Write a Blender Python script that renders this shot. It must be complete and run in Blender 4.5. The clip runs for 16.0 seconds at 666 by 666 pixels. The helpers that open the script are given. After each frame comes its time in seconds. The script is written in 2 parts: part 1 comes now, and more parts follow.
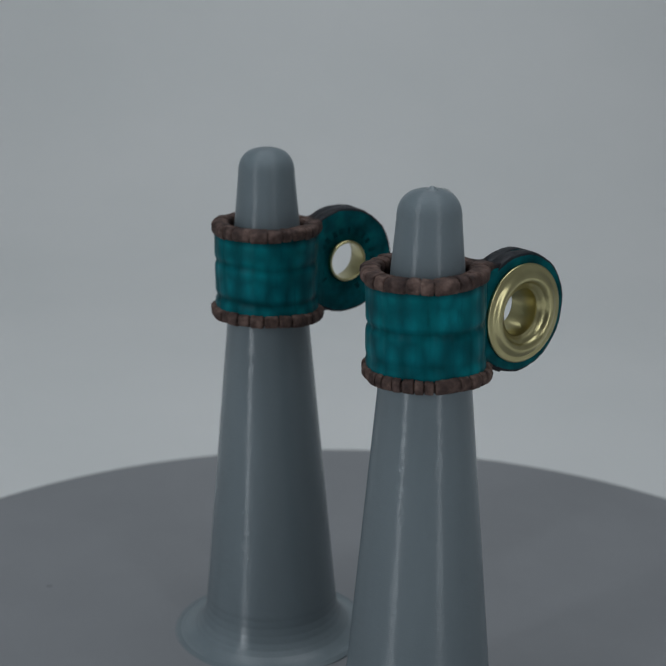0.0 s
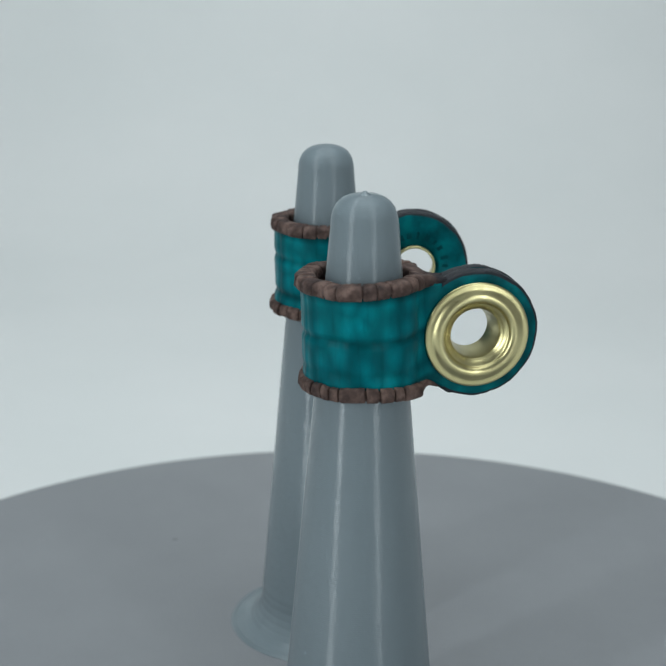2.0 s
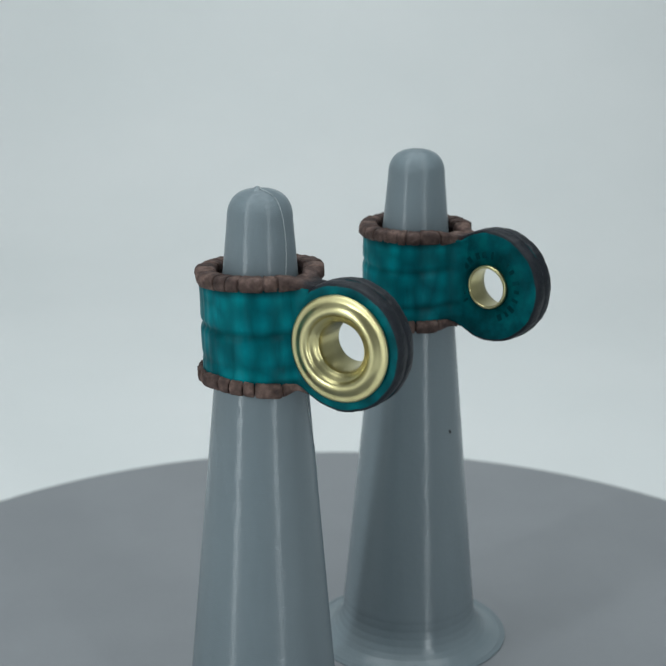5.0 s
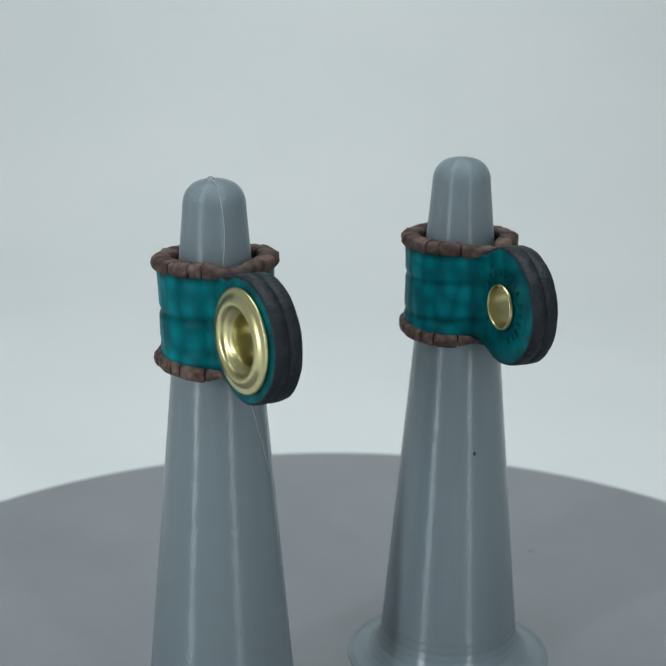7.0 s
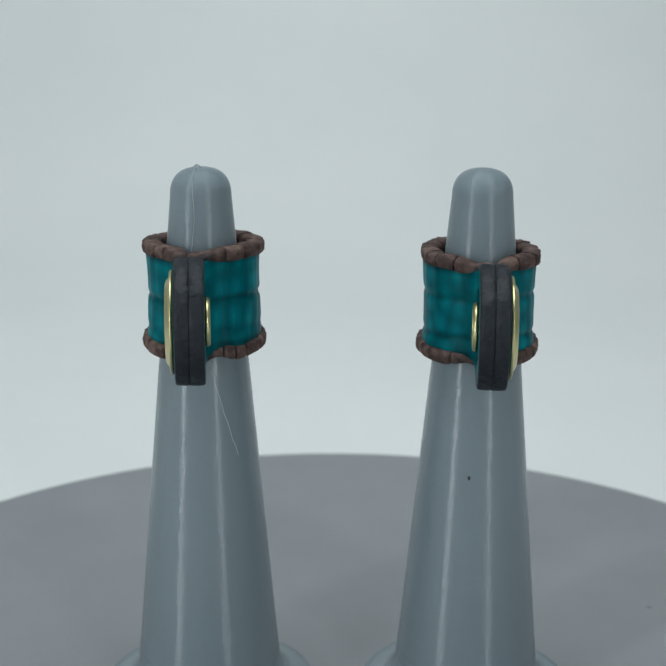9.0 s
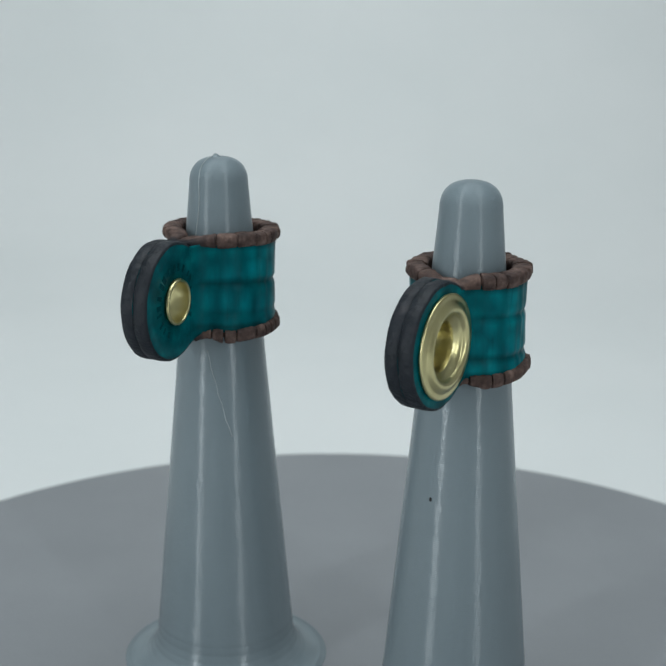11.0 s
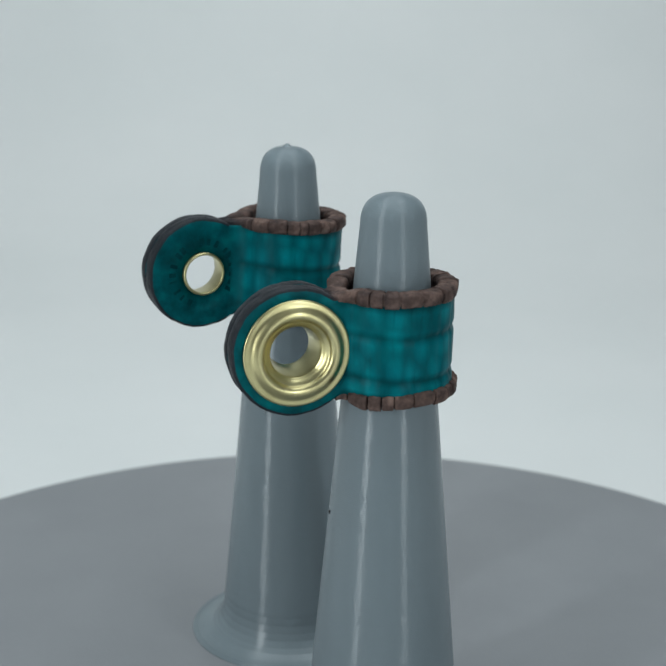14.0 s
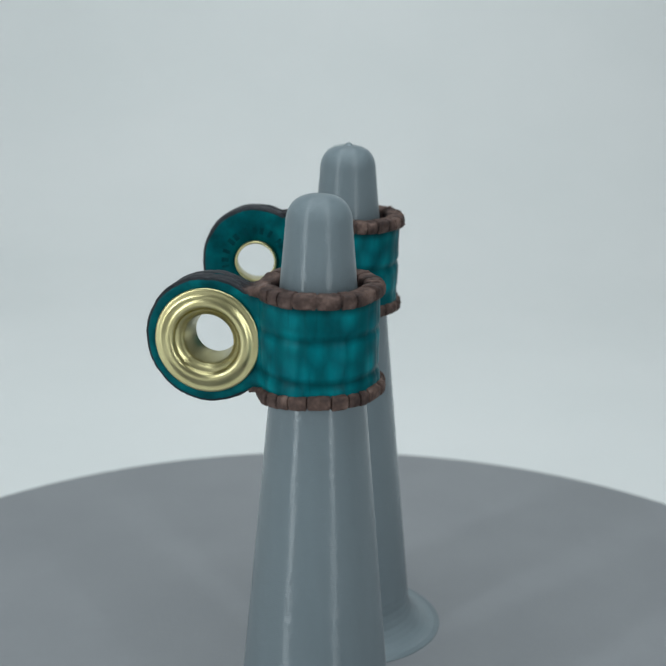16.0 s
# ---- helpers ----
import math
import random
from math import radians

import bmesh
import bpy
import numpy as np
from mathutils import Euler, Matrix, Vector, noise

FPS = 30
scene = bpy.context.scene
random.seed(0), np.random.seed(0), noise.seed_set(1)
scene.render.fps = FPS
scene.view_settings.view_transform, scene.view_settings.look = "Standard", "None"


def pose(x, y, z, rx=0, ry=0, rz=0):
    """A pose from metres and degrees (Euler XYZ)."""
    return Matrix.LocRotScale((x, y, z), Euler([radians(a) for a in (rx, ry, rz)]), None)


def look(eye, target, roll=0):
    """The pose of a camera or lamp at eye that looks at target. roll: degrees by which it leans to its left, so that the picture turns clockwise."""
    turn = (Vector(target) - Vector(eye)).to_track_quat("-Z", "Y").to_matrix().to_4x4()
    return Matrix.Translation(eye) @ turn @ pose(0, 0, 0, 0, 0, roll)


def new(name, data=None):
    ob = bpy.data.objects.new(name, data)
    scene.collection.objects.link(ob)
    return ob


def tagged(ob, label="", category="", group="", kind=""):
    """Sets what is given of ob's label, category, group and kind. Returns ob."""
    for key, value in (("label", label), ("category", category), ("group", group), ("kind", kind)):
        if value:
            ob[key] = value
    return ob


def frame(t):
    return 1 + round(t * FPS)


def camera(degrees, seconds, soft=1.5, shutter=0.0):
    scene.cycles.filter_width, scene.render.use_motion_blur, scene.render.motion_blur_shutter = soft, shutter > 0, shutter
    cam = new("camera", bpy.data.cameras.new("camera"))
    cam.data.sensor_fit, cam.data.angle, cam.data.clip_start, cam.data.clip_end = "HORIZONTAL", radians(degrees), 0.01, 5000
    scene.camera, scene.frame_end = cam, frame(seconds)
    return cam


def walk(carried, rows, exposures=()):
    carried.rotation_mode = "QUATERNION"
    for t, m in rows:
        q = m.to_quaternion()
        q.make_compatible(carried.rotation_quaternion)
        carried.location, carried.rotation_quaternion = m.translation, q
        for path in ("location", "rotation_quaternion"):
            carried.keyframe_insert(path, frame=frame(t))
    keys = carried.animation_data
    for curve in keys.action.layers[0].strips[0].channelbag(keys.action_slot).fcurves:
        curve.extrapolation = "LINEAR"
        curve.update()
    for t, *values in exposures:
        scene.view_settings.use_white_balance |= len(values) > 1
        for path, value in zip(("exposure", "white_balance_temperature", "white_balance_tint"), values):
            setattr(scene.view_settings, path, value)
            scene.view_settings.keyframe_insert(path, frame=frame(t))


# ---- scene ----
# Lengths of the turning set are in spacings: half the distance between the two cones.
UNIT = 0.0175
TIP = 4.03                      # height of the cone tips over the disc
DISC_R = 4.925
AXIS = {"a": (0.976, 0.003), "b": (-1.008, 0.058)}   # cone axes at the tips
BASE_B = (-1.0005, 0.080)       # foot of the cone that leans a little
SCUFF = (-2.76, -1.11)
SPIN, SPIN_AT_8 = -13.806, 196.48   # degrees a second, degrees at 8 s

cam = camera(26.25, 16.0, soft=1.7)
STAND = pose(0, -9.948 * UNIT, (1.732 + TIP) * UNIT, 90 - 16.5, 0, 0.223) @ pose(0, 0, 0, 0, 0, 0.39)
cam.data.dof.use_dof, cam.data.dof.focus_distance, cam.data.dof.aperture_fstop = True, 0.170, 50
walk(cam, [(0, STAND), (16, STAND)],
     exposures=[(0, -0.84, 6500, 15), (0.1, -0.70, 6500, 14), (0.2, -0.56, 6500, 13), (0.3, -0.40, 6500, 12), (0.4, -0.25, 6500, 11), (0.5, -0.12, 6500, 10), (0.6, -0.03, 6500, 10), (0.7, 0, 6500, 10), (16, 0, 6500, 10)])

# ---------------------------------------------------------------- light
world = bpy.data.worlds.new("world")
scene.world = world
world.use_nodes = True
world.node_tree.nodes["Background"].inputs[0].default_value = (0.8, 0.9, 1, 1)
world.node_tree.nodes["Background"].inputs[1].default_value = 0.05


def area(name, eye, target, w, h, watts, color):
    data = bpy.data.lights.new(name, "AREA")
    data.shape, data.size, data.size_y, data.energy, data.color = "RECTANGLE", w, h, watts, color
    ob = new(name, data)
    ob.matrix_world = look(eye, target)
    return ob


COOL = (0.90, 0.98, 1.0)
area("overhead_light", (0, 0.05, 0.60), (0, 0.05, 0), 0.55, 0.40, 2.33, COOL)
area("strip_light_left", (-0.466, -0.453, 0.21), (0, 0, 0.05), 0.023, 0.46, 1.48, COOL)
area("strip_light_right", (0.342, -0.553, 0.21), (0, 0, 0.05), 0.013, 0.46, 0.95, COOL)


# ---------------------------------------------------------------- materials
def material(name):
    m = bpy.data.materials.new(name)
    m.use_nodes = True
    nt = m.node_tree
    return m, nt, nt.nodes["Principled BSDF"]


def node(nt, kind, **kw):
    n = nt.nodes.new(kind)
    for k, v in kw.items():
        if k in n.inputs:
            n.inputs[k].default_value = v
    return n


def coords(nt, scale=(1, 1, 1)):
    tc = nt.nodes.new("ShaderNodeTexCoord")
    mp = nt.nodes.new("ShaderNodeMapping")
    mp.inputs["Scale"].default_value = scale
    nt.links.new(tc.outputs["Object"], mp.inputs["Vector"])
    return mp.outputs["Vector"]


def noise_of(nt, scale, detail=4, stretch=(1, 1, 1), rough=0.55):
    n = node(nt, "ShaderNodeTexNoise", Scale=scale, Detail=detail, Roughness=rough)
    nt.links.new(coords(nt, stretch), n.inputs["Vector"])
    return n.outputs["Fac"]


def ramp(nt, fac, stops):
    r = nt.nodes.new("ShaderNodeValToRGB")
    els = r.color_ramp.elements
    while len(els) < len(stops):
        els.new(0.5)
    for e, (at, col) in zip(els, stops):
        e.position, e.color = at, (*col, 1)
    nt.links.new(fac, r.inputs["Fac"])
    return r.outputs["Color"]


def bump(nt, b, height, strength, distance):
    n = node(nt, "ShaderNodeBump", Strength=strength, Distance=distance)
    nt.links.new(height, n.inputs["Height"])
    if b.inputs["Normal"].links:
        nt.links.new(b.inputs["Normal"].links[0].from_socket, n.inputs["Normal"])
    nt.links.new(n.outputs["Normal"], b.inputs["Normal"])


def simple(name, stops, scale, rough=0.6, metal=0.0, bump_at=None, stretch=(1, 1, 1), spec=0.5):
    m, nt, b = material(name)
    nt.links.new(ramp(nt, noise_of(nt, scale, 5, stretch), stops), b.inputs["Base Color"])
    b.inputs["Roughness"].default_value, b.inputs["Metallic"].default_value = rough, metal
    b.inputs["Specular IOR Level"].default_value = spec
    if bump_at:
        bump(nt, b, noise_of(nt, bump_at[0], 4, stretch), bump_at[1], bump_at[2])
    return m


M_PAPER = simple("white_backdrop_sheet", [(0.3, (0.74, 0.76, 0.76)), (0.7, (0.79, 0.80, 0.80))], 9, 0.75, 0, (700, 0.15, 0.0004))
M_DISC = simple("matt_grey_turntable", [(0.3, (0.216, 0.226, 0.242)), (0.7, (0.236, 0.246, 0.262))], 60, 0.5, 0, (1800, 0.12, 0.0002))
M_ROOM = simple("dim_grey_room_wall", [(0.3, (0.18, 0.19, 0.195)), (0.7, (0.22, 0.23, 0.235))], 7, 0.8, 0, (60, 0.2, 0.002))
M_GREY = simple("pale_grey_fabric", [(0.3, (0.52, 0.53, 0.535)), (0.7, (0.58, 0.59, 0.595))], 9, 0.8, 0, (700, 0.15, 0.0004))
M_THREAD = simple("pale_plastic_thread", [(0.3, (0.42, 0.46, 0.47)), (0.7, (0.50, 0.54, 0.55))], 300, 0.35)
M_SCUFF = simple("grey_scuff", [(0.3, (0.165, 0.172, 0.184)), (0.7, (0.195, 0.203, 0.216))], 300, 0.6)
M_BASE = simple("dark_plastic_base", [(0.3, (0.05, 0.05, 0.055)), (0.7, (0.07, 0.07, 0.075))], 60, 0.5)
M_BLACK = simple("black_edge_paint", [(0.3, (0.007, 0.010, 0.014)), (0.55, (0.011, 0.014, 0.020)), (0.8, (0.024, 0.023, 0.028))], 420, 0.52, 0, (800, 0.8, 0.0004), spec=0.3)


def edge_leather():
    """Brown raw edge, black edge paint where it runs on to the tab."""
    m, nt, b = material("brown_leather_edge")
    brown = ramp(nt, noise_of(nt, 700, 5), [(0.30, (0.034, 0.022, 0.021)), (0.5, (0.092, 0.057, 0.048)), (0.72, (0.200, 0.132, 0.112))])
    black = ramp(nt, noise_of(nt, 420, 4), [(0.3, (0.006, 0.008, 0.012)), (0.8, (0.028, 0.023, 0.026))])
    sep = nt.nodes.new("ShaderNodeSeparateXYZ")
    nt.links.new(coords(nt, (1, 1 / UNIT, 1)), sep.inputs[0])
    add = node(nt, "ShaderNodeMath")
    add.operation = "MULTIPLY_ADD"
    nt.links.new(noise_of(nt, 500, 4), add.inputs[0])
    add.inputs[1].default_value = 0.28
    nt.links.new(sep.outputs["Y"], add.inputs[2])
    mask = ramp(nt, add.outputs[0], [(0.53, (0, 0, 0)), (0.63, (1, 1, 1))])
    mix = nt.nodes.new("ShaderNodeMix")
    mix.data_type = "RGBA"
    nt.links.new(mask, mix.inputs["Factor"])
    info = nt.nodes.new("ShaderNodeObjectInfo")
    tone = ramp(nt, info.outputs["Random"], [(0.0, (0.72, 0.72, 0.74)), (1.0, (1.2, 1.2, 1.18))])
    vary = nt.nodes.new("ShaderNodeMix")
    vary.data_type, vary.blend_type = "RGBA", "MULTIPLY"
    vary.inputs["Factor"].default_value = 1.0
    nt.links.new(brown, vary.inputs[6])
    nt.links.new(tone, vary.inputs[7])
    nt.links.new(vary.outputs[2], mix.inputs[6])
    nt.links.new(black, mix.inputs[7])
    nt.links.new(mix.outputs[2], b.inputs["Base Color"])
    b.inputs["Roughness"].default_value = 0.7
    b.inputs["Specular IOR Level"].default_value = 0.25
    bump(nt, b, noise_of(nt, 1500, 4), 0.6, 0.0002)
    bump(nt, b, noise_of(nt, 500, 4), 0.7, 0.0004)
    return m


M_EDGE = edge_leather()
M_SPECK = simple("black_speck", [(0.3, (0.01, 0.01, 0.01)), (0.7, (0.02, 0.02, 0.02))], 300, 0.6)
M_STAMP = simple("dark_stamped_leather", [(0.3, (0.0, 0.034, 0.040)), (0.7, (0.0, 0.062, 0.072))], 500, 0.6, spec=0.04)


def math_node(nt, kind, a, b, c=None):
    n = nt.nodes.new("ShaderNodeMath")
    n.operation = kind
    for k, v in enumerate((a, b, c)):
        if v is None:
            continue
        if isinstance(v, (int, float)):
            n.inputs[k].default_value = v
        else:
            nt.links.new(v, n.inputs[k])
    return n.outputs[0]


def mixed(nt, kind, fac, a, b):
    n = nt.nodes.new("ShaderNodeMix")
    n.data_type, n.blend_type = "RGBA", kind
    if isinstance(fac, (int, float)):
        n.inputs["Factor"].default_value = fac
    else:
        nt.links.new(fac, n.inputs["Factor"])
    nt.links.new(a, n.inputs[6])
    nt.links.new(b, n.inputs[7])
    return n.outputs[2]


def printed_plastic():
    m, nt, b = material("grey_printed_plastic")
    col = ramp(nt, noise_of(nt, 120, 4, (1, 1, 0.15)), [(0.3, (0.171, 0.214, 0.238)), (0.7, (0.199, 0.242, 0.266))])
    nt.links.new(col, b.inputs["Base Color"])
    b.inputs["IOR"].default_value = 1.5
    # the finer layers of the rounded top are matter
    sep = nt.nodes.new("ShaderNodeSeparateXYZ")
    nt.links.new(coords(nt, (1, 1, 0.2 / UNIT)), sep.inputs[0])
    matt = ramp(nt, sep.outputs["Z"], [(0.58, (0.26, 0.26, 0.26)), (0.82, (0.46, 0.46, 0.46))])
    matt.node.color_ramp.interpolation = "EASE"
    nt.links.new(matt, b.inputs["Roughness"])
    # light spreads up and down across the print layers
    b.inputs["Anisotropic"].default_value = 1.0
    b.inputs["Anisotropic Rotation"].default_value = 0.25
    tan = nt.nodes.new("ShaderNodeTangent")
    tan.direction_type, tan.axis = "RADIAL", "Z"
    nt.links.new(tan.outputs[0], b.inputs["Tangent"])
    w = node(nt, "ShaderNodeTexWave", Scale=1300.0, Distortion=0.0, Detail=0.0)
    w.wave_type, w.bands_direction = "BANDS", "Z"
    nt.links.new(coords(nt), w.inputs["Vector"])
    bump(nt, b, w.outputs["Fac"], 0.06, 0.00008)
    bump(nt, b, noise_of(nt, 1700, 3, (1, 1, 1.5), 0.7), 0.50, 0.00005)
    bump(nt, b, noise_of(nt, 950, 3, (1, 1, 1.0), 0.6), 0.36, 0.00009)
    return m


def teal_leather(name, grooves):
    """Glazed dyed leather: embossed scales on the band, plainer mottled dye on the round tab end."""
    m, nt, b = material(name)
    g = lambda v: (v, v, v)
    uv = nt.nodes.new("ShaderNodeUVMap")
    uv.uv_map = "strip"
    sep = nt.nodes.new("ShaderNodeSeparateXYZ")
    nt.links.new(uv.outputs[0], sep.inputs[0])
    # dye: patchy base
    base = ramp(nt, noise_of(nt, 260, 5, (1, 1, 0.6)), [(0.30, (0.0, 0.090, 0.112)), (0.5, (0.0, 0.130, 0.154)), (0.70, (0.0, 0.186, 0.213))])
    # scales: pale middles, dark outlines
    mp = nt.nodes.new("ShaderNodeMapping")
    mp.inputs["Scale"].default_value = (7.0, 5.0, 1)
    nt.links.new(uv.outputs[0], mp.inputs["Vector"])
    vo = node(nt, "ShaderNodeTexVoronoi", Scale=1.0, Randomness=0.62)
    vo.voronoi_dimensions, vo.feature = "2D", "F1"
    nt.links.new(mp.outputs[0], vo.inputs["Vector"])
    scales = ramp(nt, vo.outputs["Distance"], [(0.0, g(1.50)), (0.25, g(1.20)), (0.50, g(0.80)), (0.75, g(0.66))])
    streak = node(nt, "ShaderNodeTexNoise", Scale=1.0, Detail=3.0)
    mp2 = nt.nodes.new("ShaderNodeMapping")
    mp2.inputs["Scale"].default_value = (26, 3.0, 1)
    nt.links.new(uv.outputs[0], mp2.inputs["Vector"])
    nt.links.new(mp2.outputs[0], streak.inputs["Vector"])
    lines = ramp(nt, streak.outputs["Fac"], [(0.28, g(0.80)), (0.40, g(0.98)), (0.70, g(1.06))])
    band = mixed(nt, "MULTIPLY", 1.0, mixed(nt, "MULTIPLY", 0.9, base, scales), lines)
    # darker in the embossed grooves and along both edges
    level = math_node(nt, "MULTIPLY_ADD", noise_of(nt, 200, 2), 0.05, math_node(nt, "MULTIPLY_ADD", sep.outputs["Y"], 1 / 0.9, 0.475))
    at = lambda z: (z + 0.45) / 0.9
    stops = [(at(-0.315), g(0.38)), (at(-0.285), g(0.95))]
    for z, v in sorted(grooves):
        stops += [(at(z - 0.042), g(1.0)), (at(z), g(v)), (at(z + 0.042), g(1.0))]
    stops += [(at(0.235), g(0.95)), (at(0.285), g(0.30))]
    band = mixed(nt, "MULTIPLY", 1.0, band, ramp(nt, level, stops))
    tab = ramp(nt, noise_of(nt, 400, 5), [(0.32, (0.0, 0.052, 0.062)), (0.5, (0.0, 0.088, 0.103)), (0.68, (0.0, 0.145, 0.160))])
    sy = nt.nodes.new("ShaderNodeSeparateXYZ")
    nt.links.new(coords(nt, (1, 1 / UNIT, 1)), sy.inputs[0])
    reach = math_node(nt, "MULTIPLY_ADD", noise_of(nt, 300, 2), 0.10, sy.outputs["Y"])
    over = ramp(nt, reach, [(0.42, g(0.0)), (0.53, g(1.0))])
    nt.links.new(mixed(nt, "MIX", over, band, tab), b.inputs["Base Color"])
    b.inputs["Roughness"].default_value = 0.36
    b.inputs["Specular IOR Level"].default_value = 0.05
    bump(nt, b, noise_of(nt, 420, 2, (1, 1, 0.5)), 0.16, 0.0003)
    bump(nt, b, vo.outputs["Distance"], 0.14, 0.0005)
    return m


def brass():
    m, nt, b = material("polished_brass")
    nt.links.new(ramp(nt, noise_of(nt, 300, 3), [(0.3, (0.54, 0.48, 0.245)), (0.7, (0.62, 0.56, 0.305))]), b.inputs["Base Color"])
    b.inputs["Metallic"].default_value = 1.0
    nt.links.new(ramp(nt, noise_of(nt, 900, 3), [(0.3, (0.285, 0.285, 0.285)), (0.7, (0.325, 0.325, 0.325))]), b.inputs["Roughness"])
    return m


M_PLASTIC, M_BRASS = printed_plastic(), brass()
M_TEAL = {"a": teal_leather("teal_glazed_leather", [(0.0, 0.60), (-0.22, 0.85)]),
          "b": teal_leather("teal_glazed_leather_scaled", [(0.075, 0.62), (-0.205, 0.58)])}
GROOVES = {"a": ((0.0, 0.016), (-0.22, 0.006)), "b": ((0.075, 0.013), (-0.205, 0.014))}


# ---------------------------------------------------------------- mesh helpers
def part(name, bm, mat, parent=None, label="", scale=UNIT, smooth=True, at=None):
    """One bmesh as one mesh object, under a thing if there is one."""
    if scale != 1:
        bmesh.ops.scale(bm, vec=(scale,) * 3, verts=bm.verts)
    bmesh.ops.recalc_face_normals(bm, faces=bm.faces)
    me = bpy.data.meshes.new(name)
    bm.to_mesh(me)
    bm.free()
    for k in (mat if isinstance(mat, (list, tuple)) else (mat,)):
        me.materials.append(k)
    if smooth:
        me.polygons.foreach_set("use_smooth", [True] * len(me.polygons))
    ob = new(name, me)
    if parent:
        ob.parent = parent
    if at:
        ob.matrix_basis = at
    if label:
        tagged(ob, label)
    return ob


def lathe(profile, n=96, axis="z", closed=False, wobble=None):
    """Turns a profile of (radius, height); axis x turns it about x."""
    bm = bmesh.new()
    rings = []
    for r, h in profile:
        ring = []
        for i in range(n if r > 1e-6 else 1):
            a = 2 * math.pi * i / n
            k = r * (1 + (wobble(a, h) if wobble else 0))
            c, s = k * math.cos(a), k * math.sin(a)
            ring.append(bm.verts.new((c, s, h) if axis == "z" else (h, c, s)))
        rings.append(ring)
    pairs = list(zip(rings, rings[1:])) + ([(rings[-1], rings[0])] if closed else [])
    for a, b in pairs:
        for i in range(n):
            j = (i + 1) % n
            if len(a) == 1 and len(b) == 1:
                continue
            if len(a) == 1:
                bm.faces.new((a[0], b[i], b[j]))
            elif len(b) == 1:
                bm.faces.new((a[i], a[j], b[0]))
            else:
                bm.faces.new((a[i], a[j], b[j], b[i]))
    return bm


def sweep(rings, caps=True, closed=False):
    """Skin over rings of points."""
    bm = bmesh.new()
    rr = [[bm.verts.new(p) for p in ring] for ring in rings]
    n = len(rr[0])
    for a, b in list(zip(rr, rr[1:])) + ([(rr[-1], rr[0])] if closed else []):
        for i in range(n):
            j = (i + 1) % n
            bm.faces.new((a[i], a[j], b[j], b[i]))
    if caps and not closed:
        bm.faces.new(rr[0][::-1])
        bm.faces.new(rr[-1])
    return bm


def tube(points, r, n=8):
    pts = [Vector(p) for p in points]
    rings = []
    for i, p in enumerate(pts):
        d = (pts[min(i + 1, len(pts) - 1)] - pts[max(i - 1, 0)]).normalized()
        u = d.orthogonal().normalized()
        v = d.cross(u)
        rings.append([p + r * (math.cos(2 * math.pi * k / n) * u + math.sin(2 * math.pi * k / n) * v) for k in range(n)])
    return sweep(rings)


# ---------------------------------------------------------------- the light tent round the set
def sheet(name, outline, x0, x1, thick, label):
    """A bent sheet: outline in (y, z), from x0 to x1."""
    bm = bmesh.new()
    rows = []
    for k, (y, z) in enumerate(outline):
        a, b = Vector(outline[max(k - 1, 0)]), Vector(outline[min(k + 1, len(outline) - 1)])
        d = (b - a).normalized()
        ny, nz = -d.y, d.x
        rows.append([bm.verts.new(q) for q in ((x0, y, z), (x1, y, z), (x1, y - thick * ny, z - thick * nz), (x0, y - thick * ny, z - thick * nz))])
    for a, b in zip(rows, rows[1:]):
        for i in range(4):
            bm.faces.new((a[i], a[(i + 1) % 4], b[(i + 1) % 4], b[i]))
    bm.faces.new(rows[0][::-1])
    bm.faces.new(rows[-1])
    return tagged(part(name, bm, M_PAPER, label=label, scale=1), kind="structure")


FLOOR = -0.032
curve = [(-0.60, FLOOR), (0.10, FLOOR)] + [(0.30 + 0.30 * math.sin(a), FLOOR + 0.30 - 0.30 * math.cos(a)) for a in [math.pi / 2 * i / 24 for i in range(25)]] + [(0.60, 0.66)]
sheet("backdrop", curve, -0.75, 0.75, 0.003, "seamless white backdrop sheet sweeping up behind the turntable")


def slab(name, lo, hi, label, mat=M_PAPER):
    bm = bmesh.new()
    bmesh.ops.create_cube(bm, size=1)
    for v in bm.verts:
        v.co = Vector([(a + b) / 2 + c * (b - a) for a, b, c in zip(lo, hi, v.co)])
    return tagged(part(name, bm, mat, label=label, scale=1, smooth=False), kind="structure")


slab("wall_left", (-0.77, -0.60, FLOOR), (-0.755, 0.62, 0.66), "plain white fabric wall of the light tent")
# unseen right wall, greyed so the cones' right sides turn out darker
slab("wall_right", (0.755, -0.60, FLOOR), (0.77, 0.62, 0.66), "unseen pale grey wall added to dim the right side of the tent", M_GREY)
slab("wall_front", (-0.77, -0.62, FLOOR), (0.77, -0.605, 0.66), "dim grey wall of the room on the open side of the tent", M_ROOM)
slab("ceiling", (-0.77, -0.62, 0.665), (0.77, 0.62, 0.68), "plain white fabric top of the light tent")


# ---------------------------------------------------------------- turntable
def turntable():
    ob = tagged(new("turntable"), "round matt grey motorised turntable turning on a low base", "turntable")
    r, e = DISC_R, 0.06
    prof = [(0, 0), (r - 2.5, 0), (r - 1, 0), (r - e, 0)] + [(r - e + e * math.sin(a), -e + e * math.cos(a)) for a in (0.4, 0.8, 1.2, 1.57)] + [(r, -0.5), (r - 0.05, -0.56), (0, -0.56)]
    part("disc", lathe(prof, 192), M_DISC, ob, at=pose(-0.024 * UNIT, 0.061 * UNIT, 0))
    part("smudge", lathe([(0, 0.003), (0.018, 0.002), (0.028, 0)], 16), M_SCUFF, ob, "small dark scuff", at=pose(SCUFF[0] * UNIT, SCUFF[1] * UNIT, 0))
    return ob


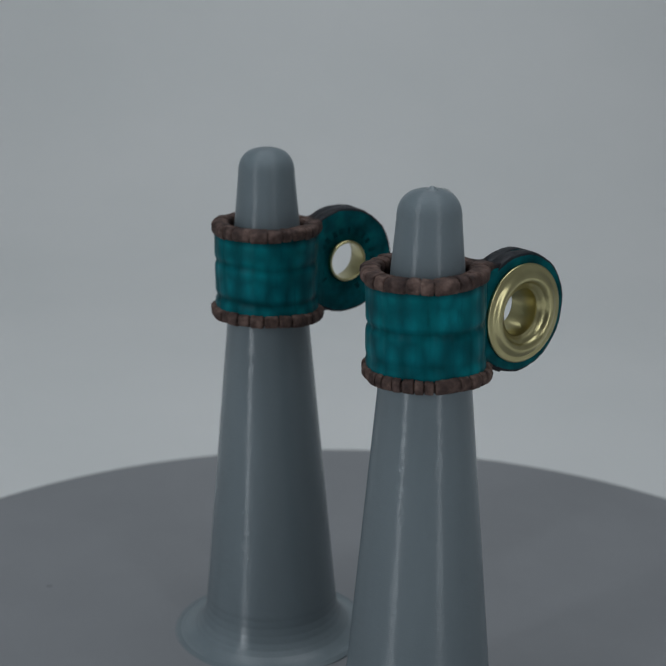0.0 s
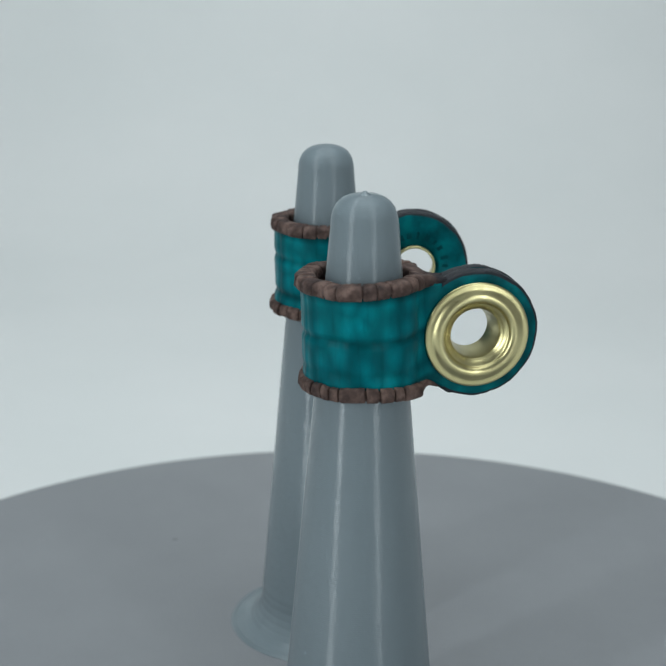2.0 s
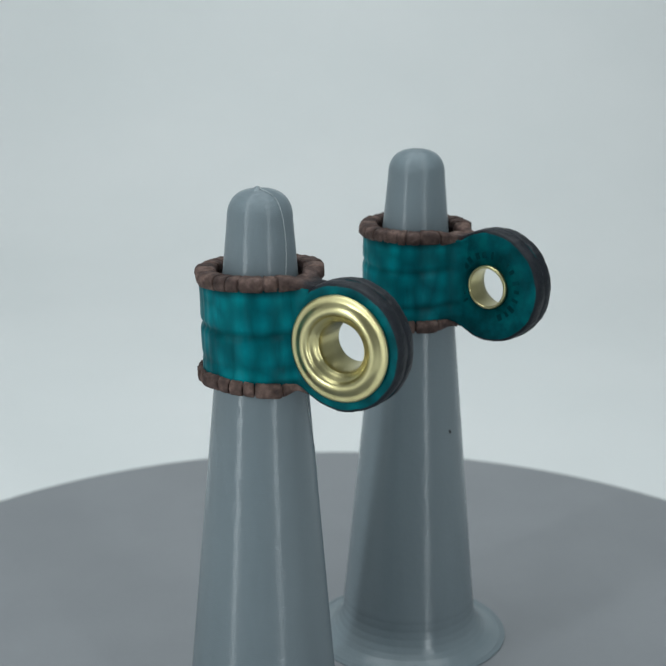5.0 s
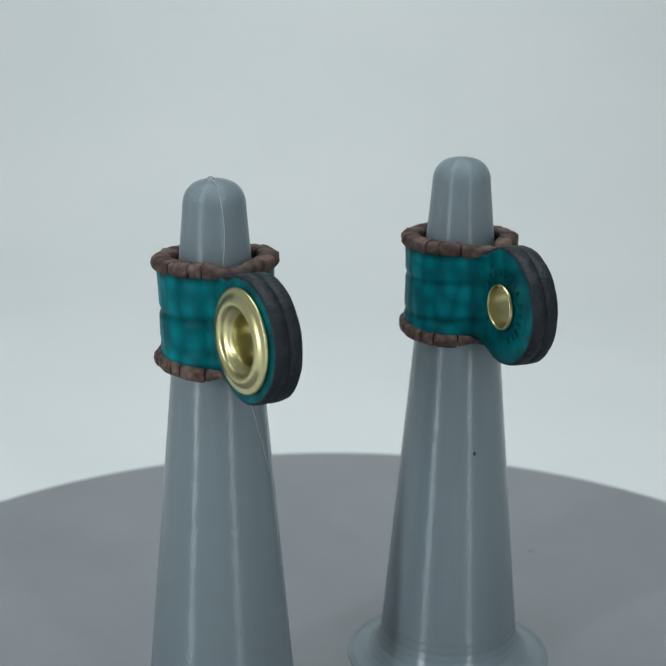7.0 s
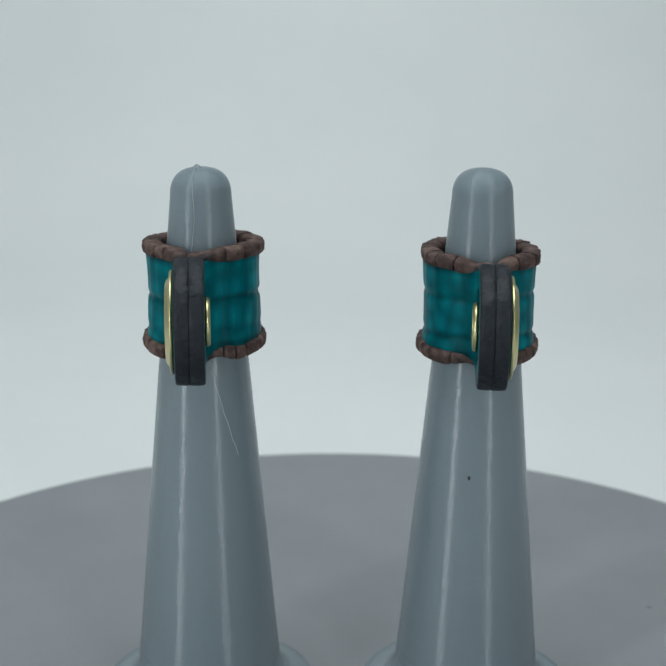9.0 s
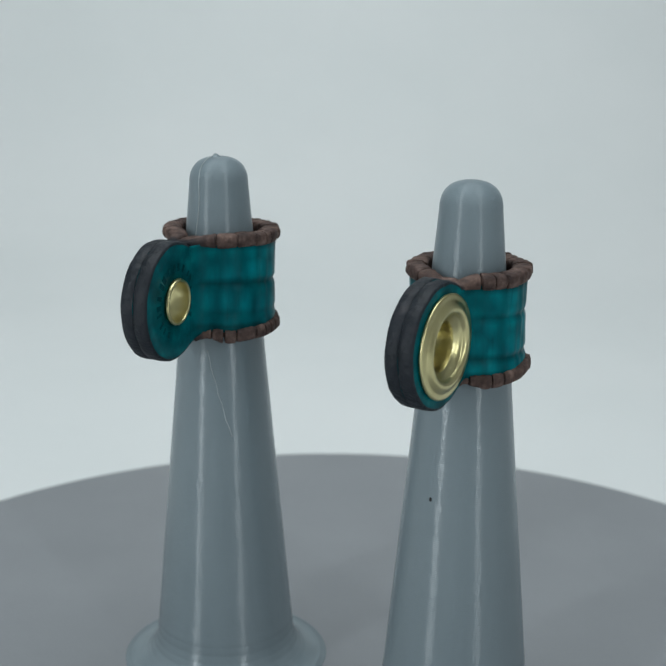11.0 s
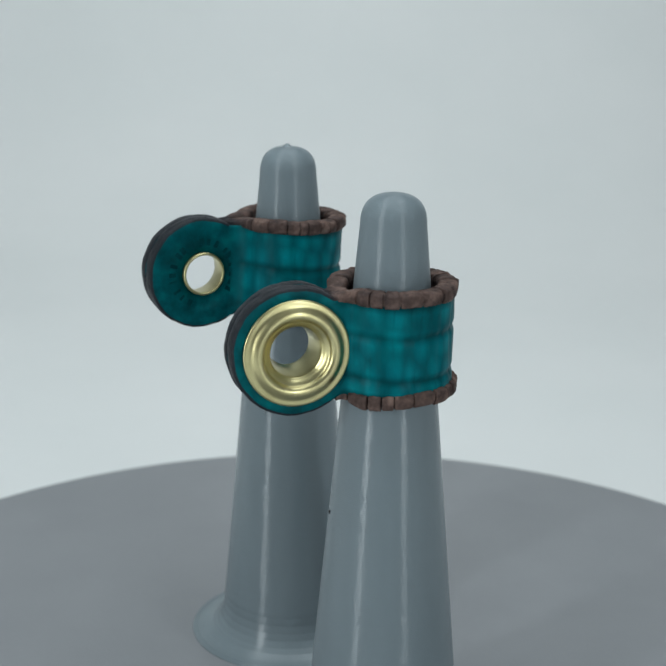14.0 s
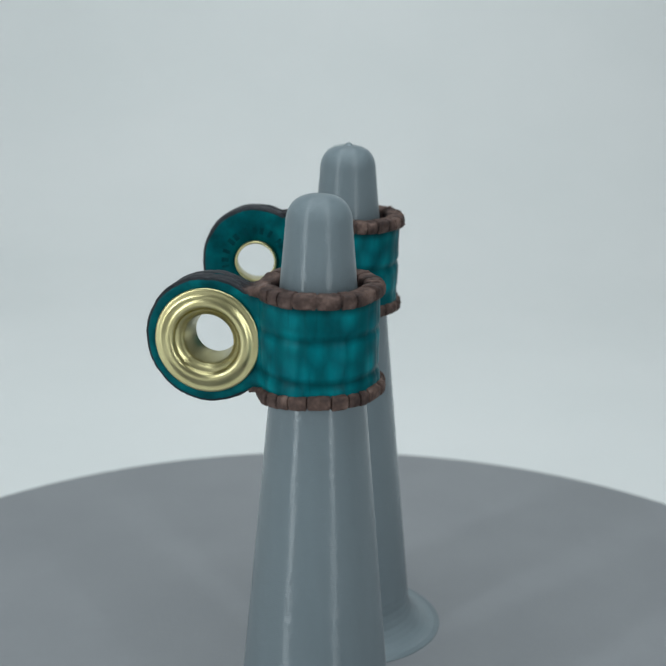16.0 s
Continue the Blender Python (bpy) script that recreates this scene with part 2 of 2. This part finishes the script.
def turntable_base():
    low = FLOOR / UNIT
    b = lathe([(0, -0.565), (3.9, -0.565), (4.05, -0.65), (4.2, low + 0.001), (0, low + 0.001)], 96)
    return tagged(part("motor_stand", b, M_BASE), "low dark plastic motor stand under the turntable disc", "stand")


# ---------------------------------------------------------------- display cones
def cone_radius(z):
    """Radius of the shaft at height z over the disc."""
    return 0.254 + 0.0900 * (TIP - 0.617 - z)


def dome_z(r):
    """Height of the rounded tip at radius r."""
    k = min(1, (r / cone_radius(TIP - 0.20)) ** (1 / 0.72))
    return TIP - 0.20 + 0.20 * math.sqrt(1 - k * k) ** 0.85


def display_cone(nub, strings, speck):
    ob = tagged(new("display_cone"), "tall grey 3d-printed plastic display cone with rounded tip", "display cone", "display cones")
    prof = []
    dome = 0.20
    for i in range(13):
        a = math.pi / 2 * i / 12
        prof.append((cone_radius(TIP - dome) * math.sin(a) ** 0.72, TIP - dome + dome * math.cos(a) ** 0.85))
    z = TIP - dome
    while z > 0.36:
        z -= 0.020
        prof.append((cone_radius(z), z))
    seed = 1.7 if nub else 6.1
    # uneven print layers
    uneven = lambda a, h: 0.0020 * noise.noise(Vector((11 * math.cos(a), 11 * math.sin(a), 26 * h + seed))) + 0.0011 * noise.noise(Vector((22 * math.cos(a), 22 * math.sin(a), 45 * h + seed)))
    part("shaft", lathe(prof, 192, wobble=uneven), M_PLASTIC, ob)
    z1 = prof[-1][1]
    r1 = prof[-1][0]
    foot = [(cone_radius(z1 + 0.05) + 0.001, z1 + 0.05), (cone_radius(z1 + 0.025) + 0.0016, z1 + 0.025), (r1 + 0.002, z1)]
    for i in range(1, 25):
        a = math.pi / 2 * i / 24
        step = 0.004 * (i % 3 == 0) + 0.003 * (i % 2)
        foot.append((r1 + 0.225 * (1 - math.cos(a)) ** 1.15 + step, z1 - (z1 - 0.016) * math.sin(a) ** 0.95))
    rf = foot[-1][0]
    foot += [(rf + 0.008, 0.016), (rf + 0.012, 0.007), (rf + 0.020, 0.013), (rf + 0.024, 0.005), (rf + 0.033, 0.010), (rf + 0.037, 0.003), (rf + 0.045, 0.007), (rf + 0.049, 0.001), (0, 0.001)]
    part("foot", lathe(foot, 96), M_PLASTIC, ob, "flared foot with fine ring-shaped print layers")
    if nub:
        part("tip_nub", lathe([(0, 0.040), (0.012, 0.037), (0.026, 0.024), (0.055, 0.008), (0.085, -0.004), (0.09, -0.02), (0, -0.02)], 20), M_PLASTIC, ob,
             at=pose(nub[0] * UNIT, nub[1] * UNIT, (TIP - 0.018) * UNIT))
    for pts in strings:
        part("plastic_string", tube(pts, 0.0022), M_THREAD, ob, "thin loose plastic thread")
    if speck:
        a, z = speck
        k = cone_radius(z)
        bm = bmesh.new()
        bmesh.ops.create_icosphere(bm, subdivisions=2, radius=0.010)
        for v in bm.verts:
            v.co.z *= 1.5
            v.co += 0.003 * noise.noise_vector(v.co * 90)
        part("speck", bm, M_SPECK, ob, "black speck in the plastic", at=pose(k * math.cos(a) * UNIT, k * math.sin(a) * UNIT, z * UNIT))
    return ob


def on_cone(a, z, off=0.004):
    a = radians(a)
    k = cone_radius(z) + off
    return (k * math.cos(a), k * math.sin(a), z)


# ---------------------------------------------------------------- leather anklets
R_OUT, THICK, TAB_R, TAB_T, FIL = 0.40, 0.08, 0.422, 0.098, 0.13
HALF = 0.315                    # half the height of the teal band


def band_path(shift, tab_y, short=0.225, n_arc=120):
    """Outer outline of the band seen from above, tab towards +y and its plane at x = shift: points and outward normals."""
    halves = []
    for k in (1, -1):
        x0 = k * shift + TAB_T
        cx = x0 + FIL
        yf = math.sqrt((R_OUT + FIL) ** 2 - cx ** 2)
        run = tab_y - short - yf
        half = [((x0, yf + run * i / 6), (1, 0)) for i in range(6, 0, -1)] if run > 0.003 else []
        a1 = math.atan2(-yf, -cx) % (2 * math.pi)
        for i in range(11):
            a = math.pi + (a1 - math.pi) * i / 10
            half.append(((cx + FIL * math.cos(a), yf + FIL * math.sin(a)), (-math.cos(a), -math.sin(a))))
        a0 = math.atan2(yf, cx)
        for i in range(1, n_arc // 2 + 1):
            a = a0 + (-math.pi / 2 - a0) * i / (n_arc // 2)
            half.append(((R_OUT * math.cos(a), R_OUT * math.sin(a)), (math.cos(a), math.sin(a))))
        halves.append(half)
    return halves[0] + [((-p[0], p[1]), (-q[0], q[1])) for p, q in halves[1][-2::-1]]


def lengths(path):
    s = [0.0]
    for (p, _), (q, _) in zip(path, path[1:]):
        s.append(s[-1] + math.dist(p, q))
    return s


def at_length(path, s, x):
    k = max(0, min(len(s) - 2, int(np.searchsorted(s, x)) - 1))
    f = min(1, max(0, (x - s[k]) / (s[k + 1] - s[k])))
    mix = lambda a, b: (a[0] + (b[0] - a[0]) * f, a[1] + (b[1] - a[1]) * f)
    return mix(path[k][0], path[k + 1][0]), mix(path[k][1], path[k + 1][1])


def smooth_max(a, b, k):
    h = max(k - abs(a - b), 0) / k
    return max(a, b) + h * h * k * 0.25


def reach_z(sign, y, tab_y, tab_z, lift, drop):
    """Height of the band's upper (1) or lower (-1) border where it flares into the round tab end."""
    u = tab_y - y
    r = TAB_R - (0.022 if sign > 0 else 0.010)
    disc = sign * tab_z + (math.sqrt(r * r - u * u) if abs(u) < r else -4 * (abs(u) - r))
    near = min(1, max(0, (y + 0.1) / 0.45))
    straight = HALF + (drop * near - lift * (1 - near) if sign < 0 else 0)
    # the neck is trimmed down to the round end
    w = min(1, max(0, (y - 0.30) / 0.20))
    w = w * w * (3 - 2 * w)
    return sign * ((1 - w) * smooth_max(straight, disc, 0.10) + w * max(disc, HALF - 0.022))


def leather_anklet(key, side, seed, tab_y, tab_z, shift, lift, drop):
    """side 1: the wide brass flange faces +x; -1: it faces -x. Local z 0 is the middle of the cuff."""
    rnd = random.Random(seed)
    ob = tagged(new("leather_anklet"), "teal glazed leather anklet with brown edges and brass grommet", "anklet", "anklets on the cones")
    m_teal = M_TEAL[key]
    border = lambda sign, y: reach_z(sign, y, tab_y, tab_z, lift, drop)
    path = band_path(shift, tab_y)
    s = lengths(path)
    total = s[-1]
    # band with low embossed scales
    creases, x = [], 0.1
    while x < total:
        creases.append(x)
        x += rnd.uniform(0.075, 0.16)
    rings, strip = [], []
    m = 32
    for (p, nrm), d in zip(path, s):
        outer, inner = [], []
        lo, hi = border(-1, p[1]), border(1, p[1])
        end_d = min(d, total - d)
        fade = min(1, 4 * end_d)
        for i in range(m + 1):
            z = lo + (hi - lo) * i / m
            c = min(abs(d - q + 0.012 * math.sin(9 * z + q * 7)) for q in creases)
            dz = -0.004 * math.exp(-(c / 0.014) ** 2)
            for g, depth in GROOVES[key]:
                g2 = g + 0.012 * math.sin(d * 5 + seed)
                dz -= depth * math.exp(-((z - g2) / 0.022) ** 2)
            dz += 0.010 * noise.noise(Vector((p[0] * 4, p[1] * 4, z * 3 + seed)))
            dz += 0.006 * min(1, abs(z) / HALF) ** 4
            dz = dz * fade + (0.0032 + 0.006 * min(1, 10 * end_d)) * (1 - fade)
            outer.append((p[0] + nrm[0] * dz, p[1] + nrm[1] * dz, z))
            inner.append((p[0] - nrm[0] * THICK, p[1] - nrm[1] * THICK, z))
            strip.append((d + seed, z - 0.012 * math.sin(d * 5 + seed)))
        strip += [(d, 0.0)] * (m + 1)
        rings.append(outer + inner[::-1])
    bm = sweep(rings)
    bm.verts.index_update()
    for f in bm.faces:
        if all(v.index % (2 * m + 2) > m for v in f.verts):
            f.material_index = 1          # raw inner side
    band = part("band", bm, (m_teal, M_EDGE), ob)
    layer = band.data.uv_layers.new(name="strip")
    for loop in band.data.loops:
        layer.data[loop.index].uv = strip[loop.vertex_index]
    # tab layers
    for k in (1, -1):
        face = TAB_T + 0.004
        e = 0.018
        hole = 0.178 if k == side else 0.164
        prof = [(hole, 0.0006), (hole, face), (TAB_R - e - 0.02, face), (TAB_R - e, face - 0.001), (TAB_R - 0.005, face - 0.006), (TAB_R, face - 0.014), (TAB_R + 0.004, 0.05), (TAB_R + 0.003, 0.004), (TAB_R - 0.001, 0.0004)]
        ph = rnd.uniform(0, 6)
        wob = lambda a, h: 0.006 * math.sin(3 * a + ph) + 0.004 * math.sin(11 * a + ph) + 0.006 * noise.noise(Vector((9 * math.cos(a), 9 * math.sin(a), h * 14 + seed))) + 0.005 * noise.noise(Vector((26 * math.cos(a), 26 * math.sin(a), h * 40 + seed)))
        bm = lathe(prof, 160, "x", True, wob)
        bm.faces.ensure_lookup_table()
        for f in bm.faces:
            c = f.calc_center_median()
            r = math.hypot(c.y, c.z)
            if r > TAB_R - 0.02 and c.x < face - 0.003:
                f.material_index = 1
        if k < 0:
            bmesh.ops.scale(bm, vec=(-1, 1, 1), verts=bm.verts)
        bmesh.ops.translate(bm, vec=(shift, tab_y, tab_z), verts=bm.verts)
        part("tab_layer", bm, (m_teal, M_BLACK), ob, "round teal leather tab end with black painted edge")
    # grommet, one turned piece: flange, barrel and small back lip
    f = TAB_T + 0.004
    prof = [(0.345, f + 0.001), (0.350, f + 0.012), (0.351, f + 0.020), (0.348, f + 0.027), (0.338, f + 0.030), (0.324, f + 0.030), (0.311, f + 0.031), (0.303, f + 0.034),
            (0.296, f + 0.039), (0.287, f + 0.046), (0.276, f + 0.053), (0.262, f + 0.058), (0.247, f + 0.058), (0.234, f + 0.053), (0.224, f + 0.044), (0.218, f + 0.034), (0.214, f + 0.027),
            (0.207, f + 0.023), (0.195, f + 0.014), (0.183, f + 0.003), (0.174, f - 0.010), (0.167, f - 0.026), (0.162, f - 0.05), (0.153, 0), (0.144, -f - 0.02),
            (0.146, -f - 0.030), (0.153, -f - 0.035), (0.163, -f - 0.029), (0.167, -f - 0.014), (0.166, -f - 0.001), (0.157, -f - 0.001), (0.172, f + 0.001)]
    bm = lathe(prof, 96, "x", True)
    if side < 0:
        bmesh.ops.scale(bm, vec=(-1, 1, 1), verts=bm.verts)
    bmesh.ops.translate(bm, vec=(shift, tab_y, tab_z), verts=bm.verts)
    part("grommet", bm, M_BRASS, ob, "polished brass grommet with wide rolled flange")
    # stamped marks round the back of the hole, as plain bars
    bm = bmesh.new()
    for i in range(18):
        a = radians(215 - i * 16.5)
        w, h = rnd.uniform(0.009, 0.019), rnd.uniform(0.022, 0.032)
        a += rnd.uniform(-0.05, 0.05)
        c = Vector((0, math.cos(a), math.sin(a)))
        t = Vector((0, -math.sin(a), math.cos(a)))
        o = c * 0.243
        xs = -side * (f - 0.010), -side * (f + 0.0016)
        vs = [bm.verts.new(o + t * (u * w) + c * (v * h) + Vector((xx + shift, tab_y, tab_z))) for xx in xs for u, v in ((-1, -1), (1, -1), (1, 1), (-1, 1))]
        for q in ((0, 1, 2, 3), (4, 5, 6, 7), (0, 1, 5, 4), (1, 2, 6, 5), (2, 3, 7, 6), (3, 0, 4, 7)):
            bm.faces.new([vs[j] for j in q])
    part("stamped_marks", bm, M_STAMP, ob, "ring of dark stamped marks", smooth=False)
    # glued seam where the two ends meet beside the cone
    for sign, tag in ((1, 0), (-1, 7)):
        rings = []
        for i in range(15):
            y = 0.325 + (tab_y - 0.10 - 0.325) * i / 14
            k = math.sin(math.pi * min(1, 0.25 + 0.62 * i / 14)) ** 0.5
            row = []
            for j in range(14):
                a = 2 * math.pi * j / 14
                ca, sa = math.cos(a), math.sin(a)
                jit = 0.014 * noise.noise(Vector((y * 16, j * 0.8, seed + tag)))
                row.append((shift * min(1, 0.3 + i / 12) + (0.088 * k + jit) * math.copysign(abs(ca) ** 0.6, ca), y, border(sign, y) - sign * 0.012 + (0.042 * k + jit) * math.copysign(abs(sa) ** 0.6, sa)))
            rings.append(row)
        part("glued_seam", sweep(rings), M_EDGE, ob, "rough glued leather seam")
    # rolled brown edges, cut into short tabs
    path = band_path(shift, tab_y, 0.02)
    s = lengths(path)
    total = s[-1]
    for zc, name in ((0.010, "top_edge"), (-0.027, "bottom_edge")):
        sign = 1 if zc > 0 else -1
        gap = 0.13 if zc > 0 else 0.24
        start, end = gap, total - gap
        core, steps = [], 150
        for i in range(steps + 1):
            d = start + (end - start) * i / steps
            p, nrm = at_length(path, s, d)
            k = min(1, 0.12 + 2.4 * min(d - start, end - d))
            core.append([(p[0] + nrm[0] * (-0.034 + 0.057 * k * math.cos(a)), p[1] + nrm[1] * (-0.034 + 0.057 * k * math.cos(a)), border(sign, p[1]) + zc * k + 0.047 * k * math.sin(a)) for a in [2 * math.pi * j / 12 for j in range(12)]])
        edge = part(name, sweep(core), M_EDGE, ob, "rolled brown leather edge cut into short tabs")
        d = start
        lead = 0.42 - gap
        while d < end - 0.01:
            w = rnd.choice((0.06, 0.08, 0.09, 0.11, 0.15)) * rnd.uniform(0.9, 1.15)
            near = min(d, total - d)
            if near < 0.40:          # plain roll beside the tab
                w = lead if d < total / 2 else end - d
            cut = rnd.uniform(0.006, 0.014)
            ring = []
            tilt, grow = rnd.uniform(-0.005, 0.007), rnd.uniform(0.96, 1.04)
            stops = (0.0, 0.04, 0.1, 0.18, 0.25, 0.32, 0.4, 0.5, 0.6, 0.68, 0.75, 0.82, 0.9, 0.96, 1.0)
            for q in stops:
                dd = d + (w - cut) * q
                p, nrm = at_length(path, s, dd)
                k = grow * (0.91 if q in (0.0, 1.0) else 0.98 if q in (0.04, 0.96) else 1.0)
                k *= min(1, (0.25 if zc > 0 else 0.40) + 3.0 * min(dd - start, end - dd))
                row = []
                for j in range(16):
                    a = 2 * math.pi * j / 16
                    ca, sa = math.cos(a), math.sin(a)
                    ra = (0.070 if zc > 0 else 0.064) * k * math.copysign(abs(ca) ** 0.62, ca)
                    za = 0.050 * k * math.copysign(abs(sa) ** 0.62, sa)
                    jit = 0.008 * noise.noise(Vector((p[0] * 22, p[1] * 22, j * 0.9 + seed + zc))) + 0.005 * noise.noise(Vector((p[0] * 60, p[1] * 60, j * 1.7 + seed)))
                    off = (-0.040 if zc > 0 else -0.024) + tilt + ra + jit
                    row.append((p[0] + nrm[0] * off, p[1] + nrm[1] * off, border(sign, p[1]) + zc * k + za + jit * 0.8 + 0.012 * noise.noise(Vector((p[0] * 5, p[1] * 5, seed + zc)))))
                ring.append(row)
            part("edge_tab", sweep(ring), M_EDGE, edge)
            d += w
    return ob


# ---------------------------------------------------------------- put together
table = turntable()
turntable_base()
CUFF = {"a": TIP - 0.883, "b": TIP - 0.935}
cone_a = display_cone((0.024, -0.003),
                      [[(0.024, 0.0, TIP + 0.018)] + [(0.03 + 0.1 * y, y, dome_z(math.hypot(0.03 + 0.1 * y, y)) + 0.007) for y in (0.04, 0.08, 0.12, 0.16, 0.19)] + [on_cone(78 + 3 * math.sin(0.8 * i), TIP - 0.16 - 0.08 * i) for i in range(7)],
                       [on_cone(101 + 2.9 * i + 0.7 * math.sin(2.2 * i), TIP - 1.38 - 0.066 * i, 0.003) for i in range(11)]], None)
cone_b = display_cone(None, [], (math.atan2(0.40, 0.082), TIP - 2.174))
anklet_a = leather_anklet("a", 1, 3, 0.714, -0.066, 0.092, 0.0, 0.040)
anklet_b = leather_anklet("b", -1, 8, 0.700, -0.020, -0.077, 0.014, 0.018)
LEAN = {"a": 2.5, "b": 0.0}     # the cuffs sit a little askew
TURN = {"a": 2.3, "b": -6.5}


# ---------------------------------------------------------------- the turning
def motions():
    times = [0.5 * i for i in range(33)]

    def rows(key, z, turn, lean=0, off=0):
        out = []
        for t in times:
            a = SPIN_AT_8 + SPIN * (t - 8)
            m = pose(0, 0, 0, 0, 0, a)
            if key:
                m = m @ pose(AXIS[key][0] * UNIT, AXIS[key][1] * UNIT, z * UNIT, 0, 0, turn) @ pose(off * UNIT, 0, 0, lean, 0, 0)
            out.append((t, m))
        return out

    walk(table, rows("", 0, 0))
    walk(cone_a, rows("a", 0, 0))
    lean_x, lean_y = math.degrees((BASE_B[1] - AXIS["b"][1]) / TIP), math.degrees((AXIS["b"][0] - BASE_B[0]) / TIP)
    walk(cone_b, [(t, m @ pose(BASE_B[0] * UNIT, BASE_B[1] * UNIT, 0, lean_x, lean_y, 0)) for t, m in rows("", 0, 0)])
    walk(anklet_a, rows("a", CUFF["a"], TURN["a"], LEAN["a"], -0.010))
    walk(anklet_b, rows("b", CUFF["b"], TURN["b"], LEAN["b"]))


motions()
